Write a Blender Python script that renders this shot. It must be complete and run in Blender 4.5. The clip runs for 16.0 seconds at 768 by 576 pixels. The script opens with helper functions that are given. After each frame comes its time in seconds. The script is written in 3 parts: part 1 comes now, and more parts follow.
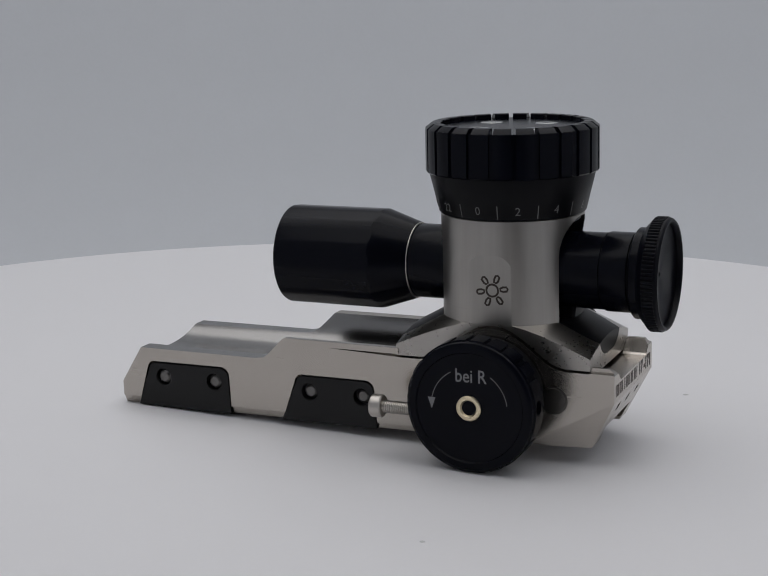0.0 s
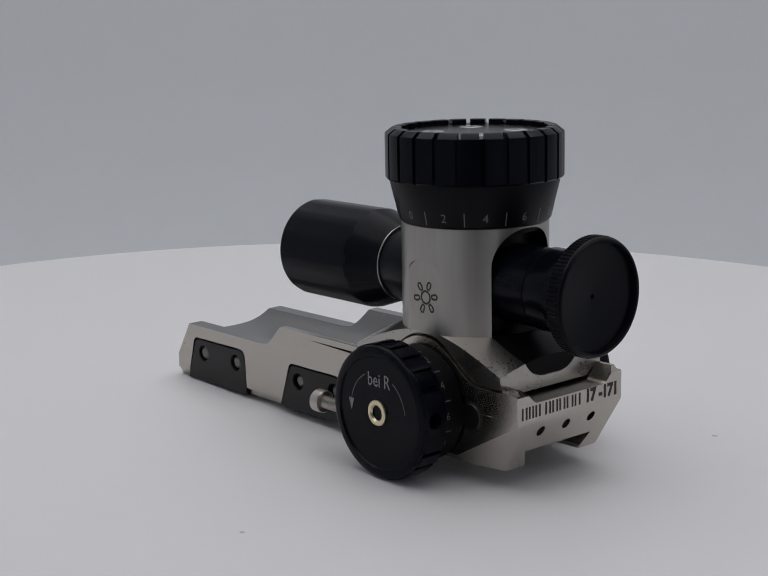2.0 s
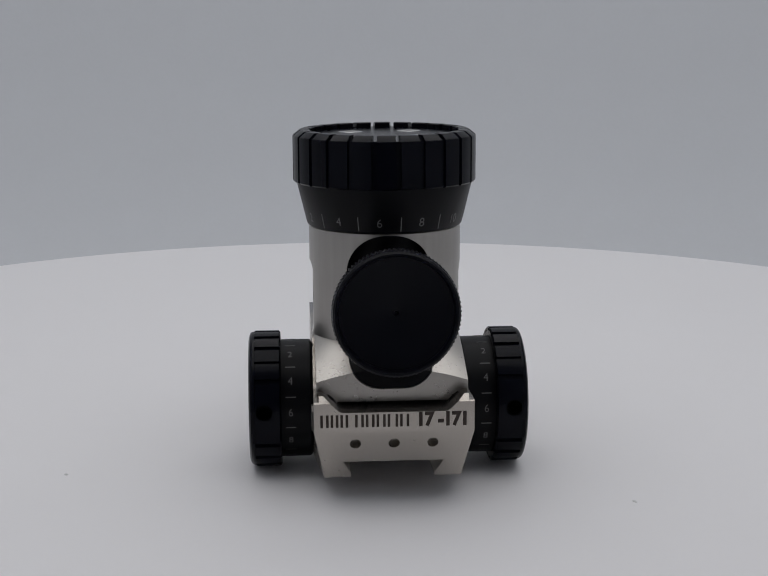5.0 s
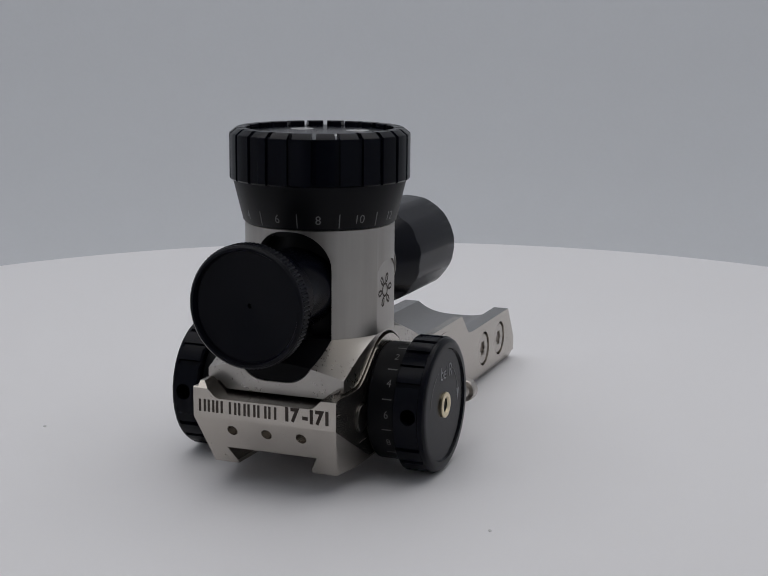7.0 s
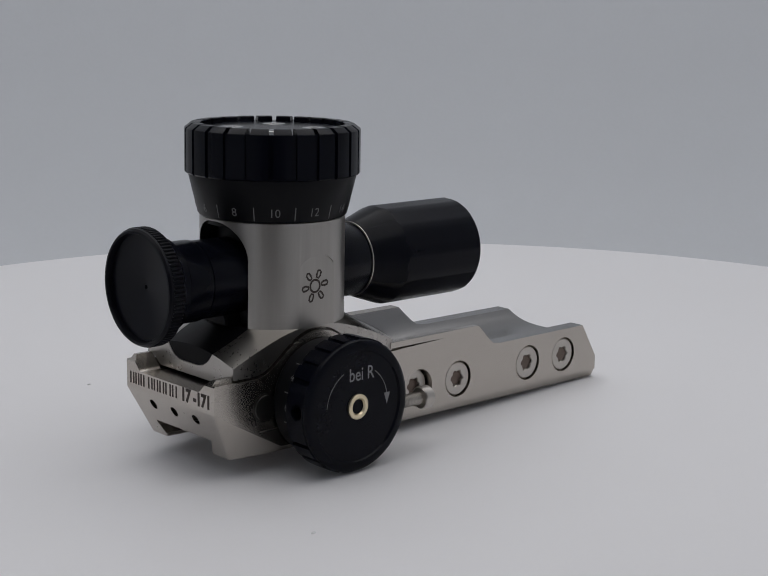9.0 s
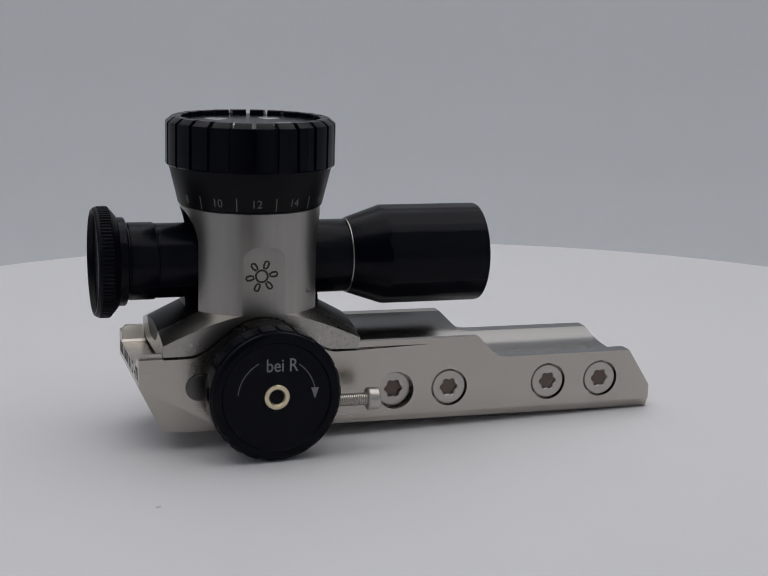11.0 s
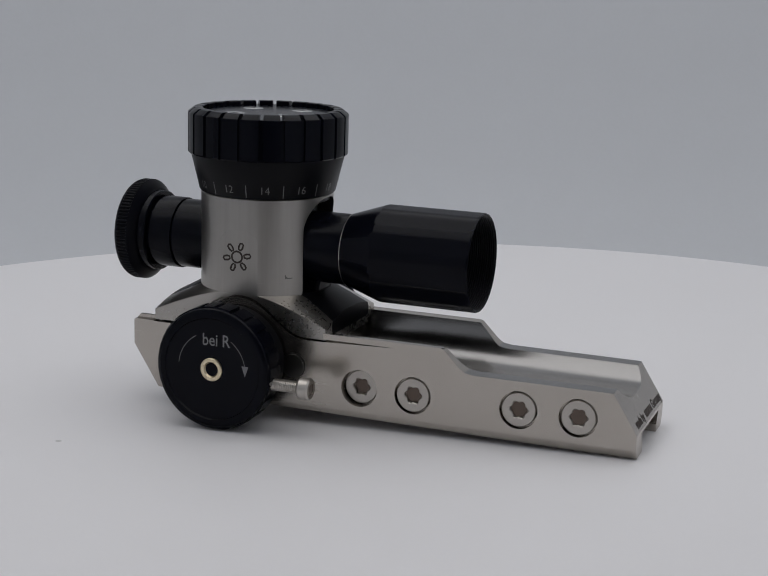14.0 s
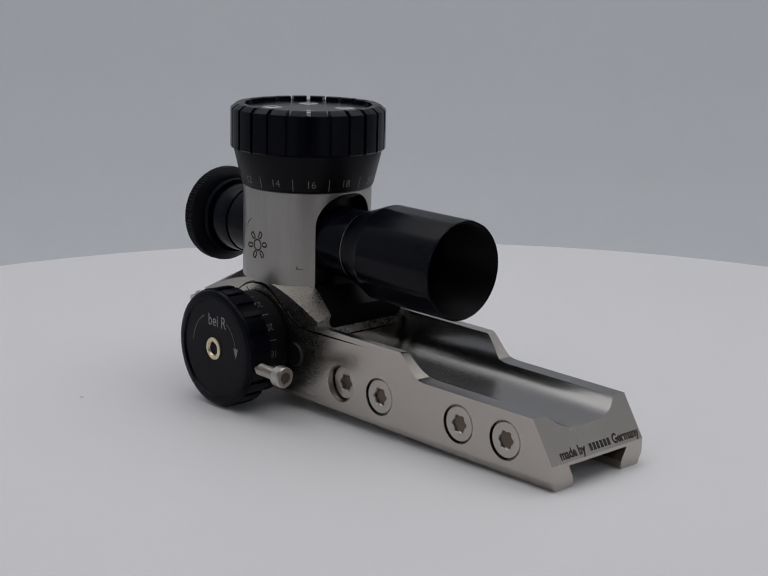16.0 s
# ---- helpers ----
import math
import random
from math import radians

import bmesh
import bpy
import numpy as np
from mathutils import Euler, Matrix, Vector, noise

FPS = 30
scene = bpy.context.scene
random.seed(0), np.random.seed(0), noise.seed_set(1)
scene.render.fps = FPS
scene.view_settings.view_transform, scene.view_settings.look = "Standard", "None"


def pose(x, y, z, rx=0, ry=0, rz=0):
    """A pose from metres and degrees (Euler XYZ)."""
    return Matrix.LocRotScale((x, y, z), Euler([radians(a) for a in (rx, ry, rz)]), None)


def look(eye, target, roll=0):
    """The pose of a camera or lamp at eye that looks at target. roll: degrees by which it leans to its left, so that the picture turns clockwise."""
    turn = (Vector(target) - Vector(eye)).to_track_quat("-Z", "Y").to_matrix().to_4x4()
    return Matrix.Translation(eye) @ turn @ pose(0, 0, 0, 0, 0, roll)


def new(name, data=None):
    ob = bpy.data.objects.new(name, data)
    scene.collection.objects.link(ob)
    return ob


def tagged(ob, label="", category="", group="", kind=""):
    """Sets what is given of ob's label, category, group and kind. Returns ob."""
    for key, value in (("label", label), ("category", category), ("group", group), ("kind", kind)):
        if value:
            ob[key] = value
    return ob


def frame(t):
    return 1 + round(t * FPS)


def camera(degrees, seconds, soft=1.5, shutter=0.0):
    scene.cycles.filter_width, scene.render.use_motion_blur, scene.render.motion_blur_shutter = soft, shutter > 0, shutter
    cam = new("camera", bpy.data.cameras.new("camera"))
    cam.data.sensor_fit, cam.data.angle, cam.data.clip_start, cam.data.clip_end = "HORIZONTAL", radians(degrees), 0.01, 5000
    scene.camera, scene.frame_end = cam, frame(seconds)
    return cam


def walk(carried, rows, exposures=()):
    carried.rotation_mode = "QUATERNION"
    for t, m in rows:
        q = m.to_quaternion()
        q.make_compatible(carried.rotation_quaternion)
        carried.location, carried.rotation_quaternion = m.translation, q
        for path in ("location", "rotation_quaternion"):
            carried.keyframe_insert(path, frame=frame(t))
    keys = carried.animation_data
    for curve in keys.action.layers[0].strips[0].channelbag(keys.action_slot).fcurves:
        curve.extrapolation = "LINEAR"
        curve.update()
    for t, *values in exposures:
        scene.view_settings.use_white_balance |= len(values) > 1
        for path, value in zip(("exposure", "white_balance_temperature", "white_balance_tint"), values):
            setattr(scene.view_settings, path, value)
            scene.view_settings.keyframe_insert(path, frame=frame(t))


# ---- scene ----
# ---- camera ----
cam = camera(28.83, 16.0, soft=1.1)
EYE = pose(0.0, -0.3865, 0.1201, 77.58, 0, 0.10) @ pose(0, 0, 0, 0, 0, 0.10)
walk(cam, [(0.0, EYE), (16.0, EYE)])

# ---- light: a photo tent with a lit panel in its roof ----
world = bpy.data.worlds.new("room_light")
world.use_nodes = True
world.node_tree.nodes["Background"].inputs[0].default_value = (0.55, 0.58, 0.62, 1)
world.node_tree.nodes["Background"].inputs[1].default_value = 0.03
scene.world = world


def area(name, m, sx, sy, watts, color):
    data = bpy.data.lights.new(name, "AREA")
    data.shape, data.size, data.size_y, data.energy, data.color = "RECTANGLE", sx, sy, watts, color
    ob = new(name, data)
    ob.matrix_world = m
    return ob


area("tent_roof_panel_light", look((0.0, 0.12, 0.70), (0.0, 0.12, 0.0)), 1.10, 0.95, 3.9, (1.0, 0.985, 0.98))
scene.view_settings.exposure = 0.0


# ---- materials ----
def mat(name, color, rough, metal=0.0, grain=None, bump=0.0, vary=0.06, spec=0.5, stretch=(1, 1, 1), rvary=0.1):
    """A surface with colour and gloss that vary at two scales; grain is the size of the fine relief, in metres."""
    m = bpy.data.materials.new(name)
    m.use_nodes = True
    nt = m.node_tree
    b = nt.nodes["Principled BSDF"]
    b.inputs["Roughness"].default_value = rough
    b.inputs["Metallic"].default_value = metal
    b.inputs["Specular IOR Level"].default_value = spec
    co = nt.nodes.new("ShaderNodeTexCoord")
    mp = nt.nodes.new("ShaderNodeMapping")
    mp.inputs["Scale"].default_value = stretch
    nt.links.new(co.outputs["Object"], mp.inputs["Vector"])
    coarse = nt.nodes.new("ShaderNodeTexNoise")
    coarse.inputs["Scale"].default_value = 60.0
    coarse.inputs["Detail"].default_value = 4.0
    nt.links.new(co.outputs["Object"], coarse.inputs["Vector"])
    fine = nt.nodes.new("ShaderNodeTexNoise")
    fine.inputs["Scale"].default_value = 1.0 / (grain or 0.0006)
    fine.inputs["Detail"].default_value = 3.0
    nt.links.new(mp.outputs["Vector"], fine.inputs["Vector"])
    mix = nt.nodes.new("ShaderNodeMix")
    mix.data_type = "RGBA"
    mix.blend_type = "MULTIPLY"
    mix.inputs[0].default_value = 1.0
    mix.inputs[6].default_value = (*color, 1)
    ramp = nt.nodes.new("ShaderNodeMapRange")
    ramp.inputs["To Min"].default_value = 1 - vary
    ramp.inputs["To Max"].default_value = 1 + vary
    both = nt.nodes.new("ShaderNodeMath")
    both.operation = "ADD"
    nt.links.new(coarse.outputs["Fac"], both.inputs[0])
    nt.links.new(fine.outputs["Fac"], both.inputs[1])
    half = nt.nodes.new("ShaderNodeMath")
    half.operation = "MULTIPLY"
    half.inputs[1].default_value = 0.5
    nt.links.new(both.outputs[0], half.inputs[0])
    nt.links.new(half.outputs[0], ramp.inputs["Value"])
    nt.links.new(ramp.outputs[0], mix.inputs[7])
    nt.links.new(mix.outputs[2], b.inputs["Base Color"])
    rr = nt.nodes.new("ShaderNodeMapRange")
    rr.inputs["To Min"].default_value = max(0.02, rough - rvary)
    rr.inputs["To Max"].default_value = min(1.0, rough + rvary)
    nt.links.new(half.outputs[0], rr.inputs["Value"])
    nt.links.new(rr.outputs[0], b.inputs["Roughness"])
    if bump:
        bp = nt.nodes.new("ShaderNodeBump")
        bp.inputs["Strength"].default_value = bump
        bp.inputs["Distance"].default_value = 0.0002
        nt.links.new(fine.outputs["Fac"], bp.inputs["Height"])
        nt.links.new(bp.outputs["Normal"], b.inputs["Normal"])
    return m


STEEL = mat("brushed_stainless_steel", (0.475, 0.44, 0.40), 0.26, 1.0, 0.0008, 0.0, 0.10, stretch=(0.05, 1, 1), rvary=0.05)
TOWER_STEEL = mat("turned_stainless_steel", (0.345, 0.328, 0.307), 0.34, 1.0, 0.0018, 0.0, 0.24, stretch=(1, 1, 0.06), rvary=0.02)
SCREW_STEEL = mat("screw_steel", (0.49, 0.46, 0.425), 0.36, 1.0, 0.0005, 0.02, 0.10, rvary=0.06)
# paler copy of the screw steel; the lid screws' highlights are in its colour
GLINT_STEEL = mat("screw_steel_glint", (0.72, 0.71, 0.69), 0.24, 1.0, 0.0005, 0.02, 0.10, rvary=0.05)
POLISHED = mat("polished_stainless_steel", (0.40, 0.38, 0.355), 0.28, 1.0, 0.0008, 0.0, 0.06, rvary=0.04)
# polished trough: same steel, colour darkened for the reflection of the black tube
TROUGH = mat("polished_trough_tube_reflection", (0.28, 0.274, 0.268), 0.24, 1.0, 0.0006, 0.0, 0.06, stretch=(0.04, 1, 1), rvary=0.08)
DARK_STEEL = mat("dark_steel", (0.15, 0.143, 0.135), 0.32, 1.0, 0.0004, 0.1, 0.15)
BLACK = mat("black_anodised_aluminium", (0.0026, 0.0031, 0.0064), 0.22, 0.0, 0.0006, 0.0, 0.15, spec=0.10, rvary=0.03)
MATT_BLACK = mat("matt_black_anodised", (0.0045, 0.0047, 0.0060), 0.40, 0.0, 0.0006, 0.03, 0.15, spec=0.115)
PLASTIC = mat("black_plastic", (0.0036, 0.0042, 0.0074), 0.27, 0.0, 0.0008, 0.0, 0.15, spec=0.09, rvary=0.03)
CAP = mat("turned_black_plastic", (0.0030, 0.0034, 0.0062), 0.33, 0.0, 0.0008, 0.0, 0.15, spec=0.12, rvary=0.03)
spun = CAP.node_tree.nodes.new("ShaderNodeTangent")
spun.direction_type, spun.axis = "RADIAL", "X"
CAP.node_tree.links.new(spun.outputs[0], CAP.node_tree.nodes["Principled BSDF"].inputs["Tangent"])
CAP.node_tree.nodes["Principled BSDF"].inputs["Anisotropic"].default_value = 0.8
PLATE = mat("black_plate", (0.008, 0.008, 0.0085), 0.40, 0.0, 0.0006, 0.03, 0.15, spec=0.28)
INSIDE = mat("lens_tube_black", (0.004, 0.004, 0.005), 0.36, 0.0, 0.0006, 0.0, 0.1, spec=0.08, rvary=0.03)
SOCKET = mat("oily_brown_steel", (0.13, 0.098, 0.08), 0.30, 0.6, 0.0006, 0.0, 0.3)
BOLT_END = mat("worn_black_steel", (0.16, 0.155, 0.15), 0.36, 0.9, 0.0005, 0.05, 0.3)
BRASS = mat("brass", (0.74, 0.64, 0.45), 0.34, 1.0, 0.0004, 0.05, 0.10)
PRINT = mat("pale_grey_print", (0.20, 0.20, 0.21), 0.6, 0.0, 0.0004, 0.0, 0.15)
FAINT = mat("worn_grey_print", (0.135, 0.135, 0.135), 0.6, 0.0, 0.0004, 0.0, 0.25)
DIM = mat("dim_grey_print", (0.11, 0.11, 0.11), 0.6, 0.0, 0.0004, 0.0, 0.25)
ENGRAVED = mat("dark_engraving", (0.026, 0.015, 0.010), 0.6, 0.0, 0.0004, 0.0, 0.3)
GLASS = mat("coated_lens", (0.01, 0.012, 0.02), 0.06, 0.0, 0.002, 0.0, 0.1, spec=0.8)
DISC = mat("white_turntable_laminate", (0.768, 0.762, 0.777), 0.48, 0.0, 0.0012, 0.03, 0.02, spec=0.35, rvary=0.06)
CLOTH = mat("white_tent_cloth", (0.590, 0.607, 0.636), 0.9, 0.0, 0.002, 0.15, 0.03, spec=0.1)
FLOORM = mat("pale_tent_floor_cloth", (0.62, 0.63, 0.64), 0.6, 0.0, 0.002, 0.05, 0.08)
ROOM = mat("dim_room_paint", (0.30, 0.30, 0.31), 0.9, 0.0, 0.004, 0.05, 0.06)
SPECK = mat("dust_grey", (0.66, 0.66, 0.66), 0.9, 0.0, 0.0004, 0.0, 0.2)

# ---- mesh tools; shapes of the sight are written in millimetres ----
MM = 0.001


def mesh_of(verts, faces, smooth=None, scale=MM):
    """A mesh; smooth: the angle in degrees up to which edges are shaded round."""
    bm = bmesh.new()
    vs = [bm.verts.new(Vector(v) * scale) for v in verts]
    for f in faces:
        try:
            bm.faces.new([vs[i] for i in f])
        except ValueError:
            pass
    bmesh.ops.remove_doubles(bm, verts=bm.verts, dist=1e-7)
    bmesh.ops.recalc_face_normals(bm, faces=bm.faces)
    return finish(bm, smooth)


def finish(bm, smooth=None):
    me = bpy.data.meshes.new("mesh")
    if smooth:
        for f in bm.faces:
            f.smooth = True
        for e in bm.edges:
            if len(e.link_faces) == 2 and e.calc_face_angle(0) > radians(smooth):
                e.smooth = False
    bm.to_mesh(me)
    bm.free()
    return me


def part(name, me, material, parent, label=""):
    """Links a mesh as one object under a thing or under a part."""
    if parent and parent.parent and parent.parent.parent:
        parent = parent.parent
    ob = new(name, me)
    if not me.materials:
        me.materials.append(material)
    ob.parent = parent
    if label:
        tagged(ob, label=label)
    return ob


def tapered(me):
    """The base is a little wider at the back than at the front."""
    for v in me.vertices:
        v.co.y *= 1.024 - 0.00053 * (v.co.x / MM + 31)
    return me


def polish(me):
    """Gives the trough along the top of the base its finer finish, with the tube's dark reflection in the colour."""
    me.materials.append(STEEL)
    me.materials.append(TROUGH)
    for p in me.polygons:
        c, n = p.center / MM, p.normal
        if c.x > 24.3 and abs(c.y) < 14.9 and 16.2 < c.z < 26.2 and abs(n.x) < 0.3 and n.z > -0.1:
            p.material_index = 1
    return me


def loft(rings, cap0=True, cap1=True):
    """Verts and faces of a skin over rings of points, all of one count."""
    n = len(rings[0])
    verts = [p for r in rings for p in r]
    faces = []
    for k in range(len(rings) - 1):
        for i in range(n):
            j = (i + 1) % n
            faces.append((k * n + i, k * n + j, (k + 1) * n + j, (k + 1) * n + i))
    if cap0:
        faces.append(tuple(range(n)))
    if cap1:
        faces.append(tuple((len(rings) - 1) * n + i for i in range(n)))
    return verts, faces


def spin(profile, axis, centre, n=64, cap0=True, cap1=True):
    """Rings for a turned part: profile of (along, radius) about an axis through centre."""
    rings = []
    for a, r in profile:
        ring = []
        for i in range(n):
            t = 2 * math.pi * i / n
            c, s = r * math.cos(t), r * math.sin(t)
            p = {"x": (a, c, s), "y": (c, a, s), "z": (c, s, a)}[axis]
            ring.append((p[0] + centre[0], p[1] + centre[1], p[2] + centre[2]))
        rings.append(ring)
    return loft(rings, cap0, cap1)


def turned(profile, axis, centre, n=64, smooth=28, cap0=True, cap1=True):
    return mesh_of(*spin(profile, axis, centre, n, cap0, cap1), smooth=smooth)


def prism(poly, axis, a, b):
    """Verts and faces of a polygon drawn out along an axis from a to b."""
    def at(u, v, w):
        return {"x": (w, u, v), "y": (u, w, v), "z": (u, v, w)}[axis]
    return loft([[at(u, v, a) for u, v in poly], [at(u, v, b) for u, v in poly]])


def rounded(poly, radii, steps=5):
    """The polygon with its corners rounded off."""
    out = []
    n = len(poly)
    for i in range(n):
        p, q, r = (Vector(poly[i - 1]), Vector(poly[i]), Vector(poly[(i + 1) % n]))
        rad = radii[i]
        if rad <= 0:
            out.append(tuple(q))
            continue
        d1, d2 = (p - q).normalized(), (r - q).normalized()
        ang = d1.angle(d2)
        cut = min(rad / math.tan(ang / 2), (p - q).length * 0.49, (r - q).length * 0.49)
        rad = cut * math.tan(ang / 2)
        mid = q + (d1 + d2).normalized() * (rad / math.sin(ang / 2))
        a0, a1 = q + d1 * cut - mid, q + d2 * cut - mid
        turn = a0.angle_signed(a1)
        for k in range(steps + 1):
            v = a0.copy()
            v.rotate(Matrix.Rotation(-turn * k / steps, 2))
            out.append(tuple(mid + v))
    return out


def joined(*shapes):
    verts, faces = [], []
    for v, f in shapes:
        o = len(verts)
        verts += v
        faces += [tuple(i + o for i in q) for q in f]
    return verts, faces


def carved(base, cuts, adds=(), bevel=0.0, smooth=25, within=(), late=()):
    """A solid with others added to it and cut out of it, its edges broken by bevel mm."""
    body = new("solid", mesh_of(*base))
    tools = []
    for kind, shapes in (("UNION", adds), ("DIFFERENCE", cuts), ("INTERSECT", within), ("UNION", late)):
        for sh in shapes:
            t = new("tool", mesh_of(*sh))
            tools.append(t)
            mod = body.modifiers.new("cut", "BOOLEAN")
            mod.operation, mod.object, mod.solver = kind, t, "EXACT"
    if bevel:
        mod = body.modifiers.new("edge", "BEVEL")
        mod.width, mod.segments, mod.limit_method, mod.angle_limit = bevel * MM, 2, "ANGLE", radians(35)
        mod.use_clamp_overlap = True
    bpy.context.view_layer.update()
    got = bpy.data.meshes.new_from_object(body.evaluated_get(bpy.context.evaluated_depsgraph_get()))
    for o in (body, *tools):
        bpy.data.objects.remove(o)
    bm = bmesh.new()
    bm.from_mesh(got)
    bmesh.ops.remove_doubles(bm, verts=bm.verts, dist=2e-6)
    bpy.data.meshes.remove(got)
    return finish(bm, smooth)


def writing(text, size, place, right, up, squeeze=1.0, depth=0.05, bold=0.0):
    """A mesh of words of that height (mm), centred at place, on the plane of right and up."""
    cu = bpy.data.curves.new("words", "FONT")
    cu.body, cu.size, cu.align_x, cu.align_y, cu.extrude = text, 1.0, "CENTER", "CENTER", 0.0
    cu.resolution_u, cu.offset = 3, bold
    ob = new("words", cu)
    bpy.context.view_layer.update()
    me = bpy.data.meshes.new_from_object(ob.evaluated_get(bpy.context.evaluated_depsgraph_get()))
    bpy.data.objects.remove(ob)
    bpy.data.curves.remove(cu)
    right, up = Vector(right).normalized(), Vector(up).normalized()
    out = right.cross(up)
    k = size / 0.70
    for v in me.vertices:
        x, y = v.co.x * k * squeeze, v.co.y * k
        v.co = (Vector(place) + right * x + up * y + out * depth) * MM
    me.materials.clear()
    return me


def bars(boxes, place, right, up, depth=0.05, thick=0.08):
    """A mesh of flat bars (u0, v0, u1, v1) in mm on the plane of right and up."""
    right, up = Vector(right).normalized(), Vector(up).normalized()
    out = right.cross(up)
    shapes = []
    for u0, v0, u1, v1 in boxes:
        ring = [(u0, v0), (u1, v0), (u1, v1), (u0, v1)]
        shapes.append(loft([[tuple(Vector(place) + right * u + up * v + out * d) for u, v in ring] for d in (depth - thick, depth)]))
    return mesh_of(*joined(*shapes))


def strip_mesh(lines, place, right, up, width, depth=0.06):
    """A mesh of drawn lines: each a list of (u, v) joined by flat strokes of one width."""
    right, up = Vector(right).normalized(), Vector(up).normalized()
    out = right.cross(up)
    verts, faces = [], []
    for line, closed in lines:
        n = len(line)
        base = len(verts)
        for i, (u, v) in enumerate(line):
            p = Vector(line[i - 1] if (closed or i) else line[i])
            q = Vector(line[(i + 1) % n] if (closed or i < n - 1) else line[i])
            d = (q - p).normalized()
            side = Vector((-d.y, d.x)) * width / 2
            for s in (1, -1):
                verts.append(tuple(Vector(place) + right * (u + s * side.x) + up * (v + s * side.y) + out * depth))
        for i in range(n if closed else n - 1):
            j = (i + 1) % n
            faces.append((base + 2 * i, base + 2 * i + 1, base + 2 * j + 1, base + 2 * j))
    return mesh_of(verts, faces)


# ---- the tent and the turntable ----
def build_setting():
    # table under the turntable
    v, f = prism([(-1.6, -1.6), (1.6, -1.6), (1.6, 1.6), (-1.6, 1.6)], "z", -0.13, -0.10)
    part("floor", mesh_of(v, f, scale=1), FLOORM, None)
    tagged(bpy.data.objects["floor"], label="pale cloth floor of the tent under the turntable", category="floor", kind="structure")
    # cloth backdrop, bent round the back and the sides, with slack folds
    rows, n = [], 120
    for k, (r0, z) in enumerate(((0.34, -0.098), (0.40, -0.092), (0.46, -0.075), (0.51, -0.045), (0.545, 0.0), (0.57, 0.06), (0.585, 0.13), (0.595, 0.22), (0.60, 0.32), (0.60, 0.45), (0.60, 0.58), (0.60, 0.72))):
        ring = []
        for i in range(n + 1):
            a = radians(-74 + 328 * i / n)
            r = r0 + 0.003 * math.sin(a * 9 + 0.7) + 0.002 * math.sin(a * 17 + k * 0.3)
            ring.append((r * math.cos(a), r * math.sin(a), z))
        rows.append(ring)
    verts = [p for r in rows for p in r]
    faces = []
    m = n + 1
    for k in range(len(rows) - 1):
        for i in range(n):
            faces.append((k * m + i, k * m + i + 1, (k + 1) * m + i + 1, (k + 1) * m + i))
    me = mesh_of(verts, faces, smooth=60, scale=1)
    ob = part("backdrop", me, CLOTH, None)
    mod = ob.modifiers.new("thick", "SOLIDIFY")
    mod.thickness = 0.002
    tagged(ob, label="pale blue-grey cloth backdrop bent round the turntable", category="backdrop", kind="structure")
    # tent roof with the opening of the lamp panel
    v, f = prism([(-0.8, -0.6), (0.8, -0.6), (0.8, 0.8), (-0.8, 0.8)], "z", 0.722, 0.73)
    ob = part("ceiling", mesh_of(v, f, scale=1), CLOTH, None)
    tagged(ob, label="white cloth roof of the photo tent", category="ceiling", kind="structure")
    # the dim room behind the camera
    flank = [(-1.6, -0.10), (1.6, -0.10), (1.6, 1.5), (-1.6, 1.5)]
    for name, poly, ax, a, b in (("wall_south", flank, "y", -1.64, -1.60), ("wall_north", flank, "y", 1.60, 1.64), ("wall_west", flank, "x", -1.64, -1.60), ("wall_east", flank, "x", 1.60, 1.64)):
        v, f = prism(poly, ax, a, b)
        ob = part(name, mesh_of(v, f, scale=1), ROOM, None)
        tagged(ob, label="dim grey room wall", category="wall", kind="structure")


def build_turntable():
    table = new("turntable")
    tagged(table, label="round white turntable with a matt laminate top", category="turntable")
    R = 253.0
    part("disc", turned([(-14, 0.1), (-14, R - 1.5), (-12.5, R), (-1.5, R), (-0.4, R - 0.4), (0, R - 1.5), (0, 0.1)], "z", (0, 0, 0), 180, 30), DISC, table)
    part("pedestal", turned([(-100, 120), (-95, 118), (-14.2, 90)], "z", (0, 0, 0), 64), PLASTIC, table, "black turntable drive housing")
    rng = random.Random(4)
    spots = [(7.6, -90.1, 0.8), (84.5, 19.3, 0.8)]
    for x, y, r in spots:
        ring = []
        for z, k in ((0.0, 1.0), (0.15, 0.8), (0.28, 0.3)):
            ring.append([(x + r * k * (0.7 + 0.5 * rng.random()) * math.cos(t), y + 0.6 * r * k * math.sin(t), z) for t in [i * math.pi / 4 for i in range(8)]])
        part("speck", mesh_of(*loft(ring), smooth=60), SPECK, table, "grey speck of dust")
    return table


# ---- the sight: x to its front, y to its left, z up ----
FLAT = 17.15             # the milled flats on the tower
AX = 45.6                # height of the tube's axis
KZ = 17.3                # height of the side knobs' axis


def arch(x, top=33.2, low=24.0, w=19.0):
    k = min(1.0, abs(x) / w)
    return low + (top - low) * 0.5 * (1 + math.cos(math.pi * k ** 1.15))


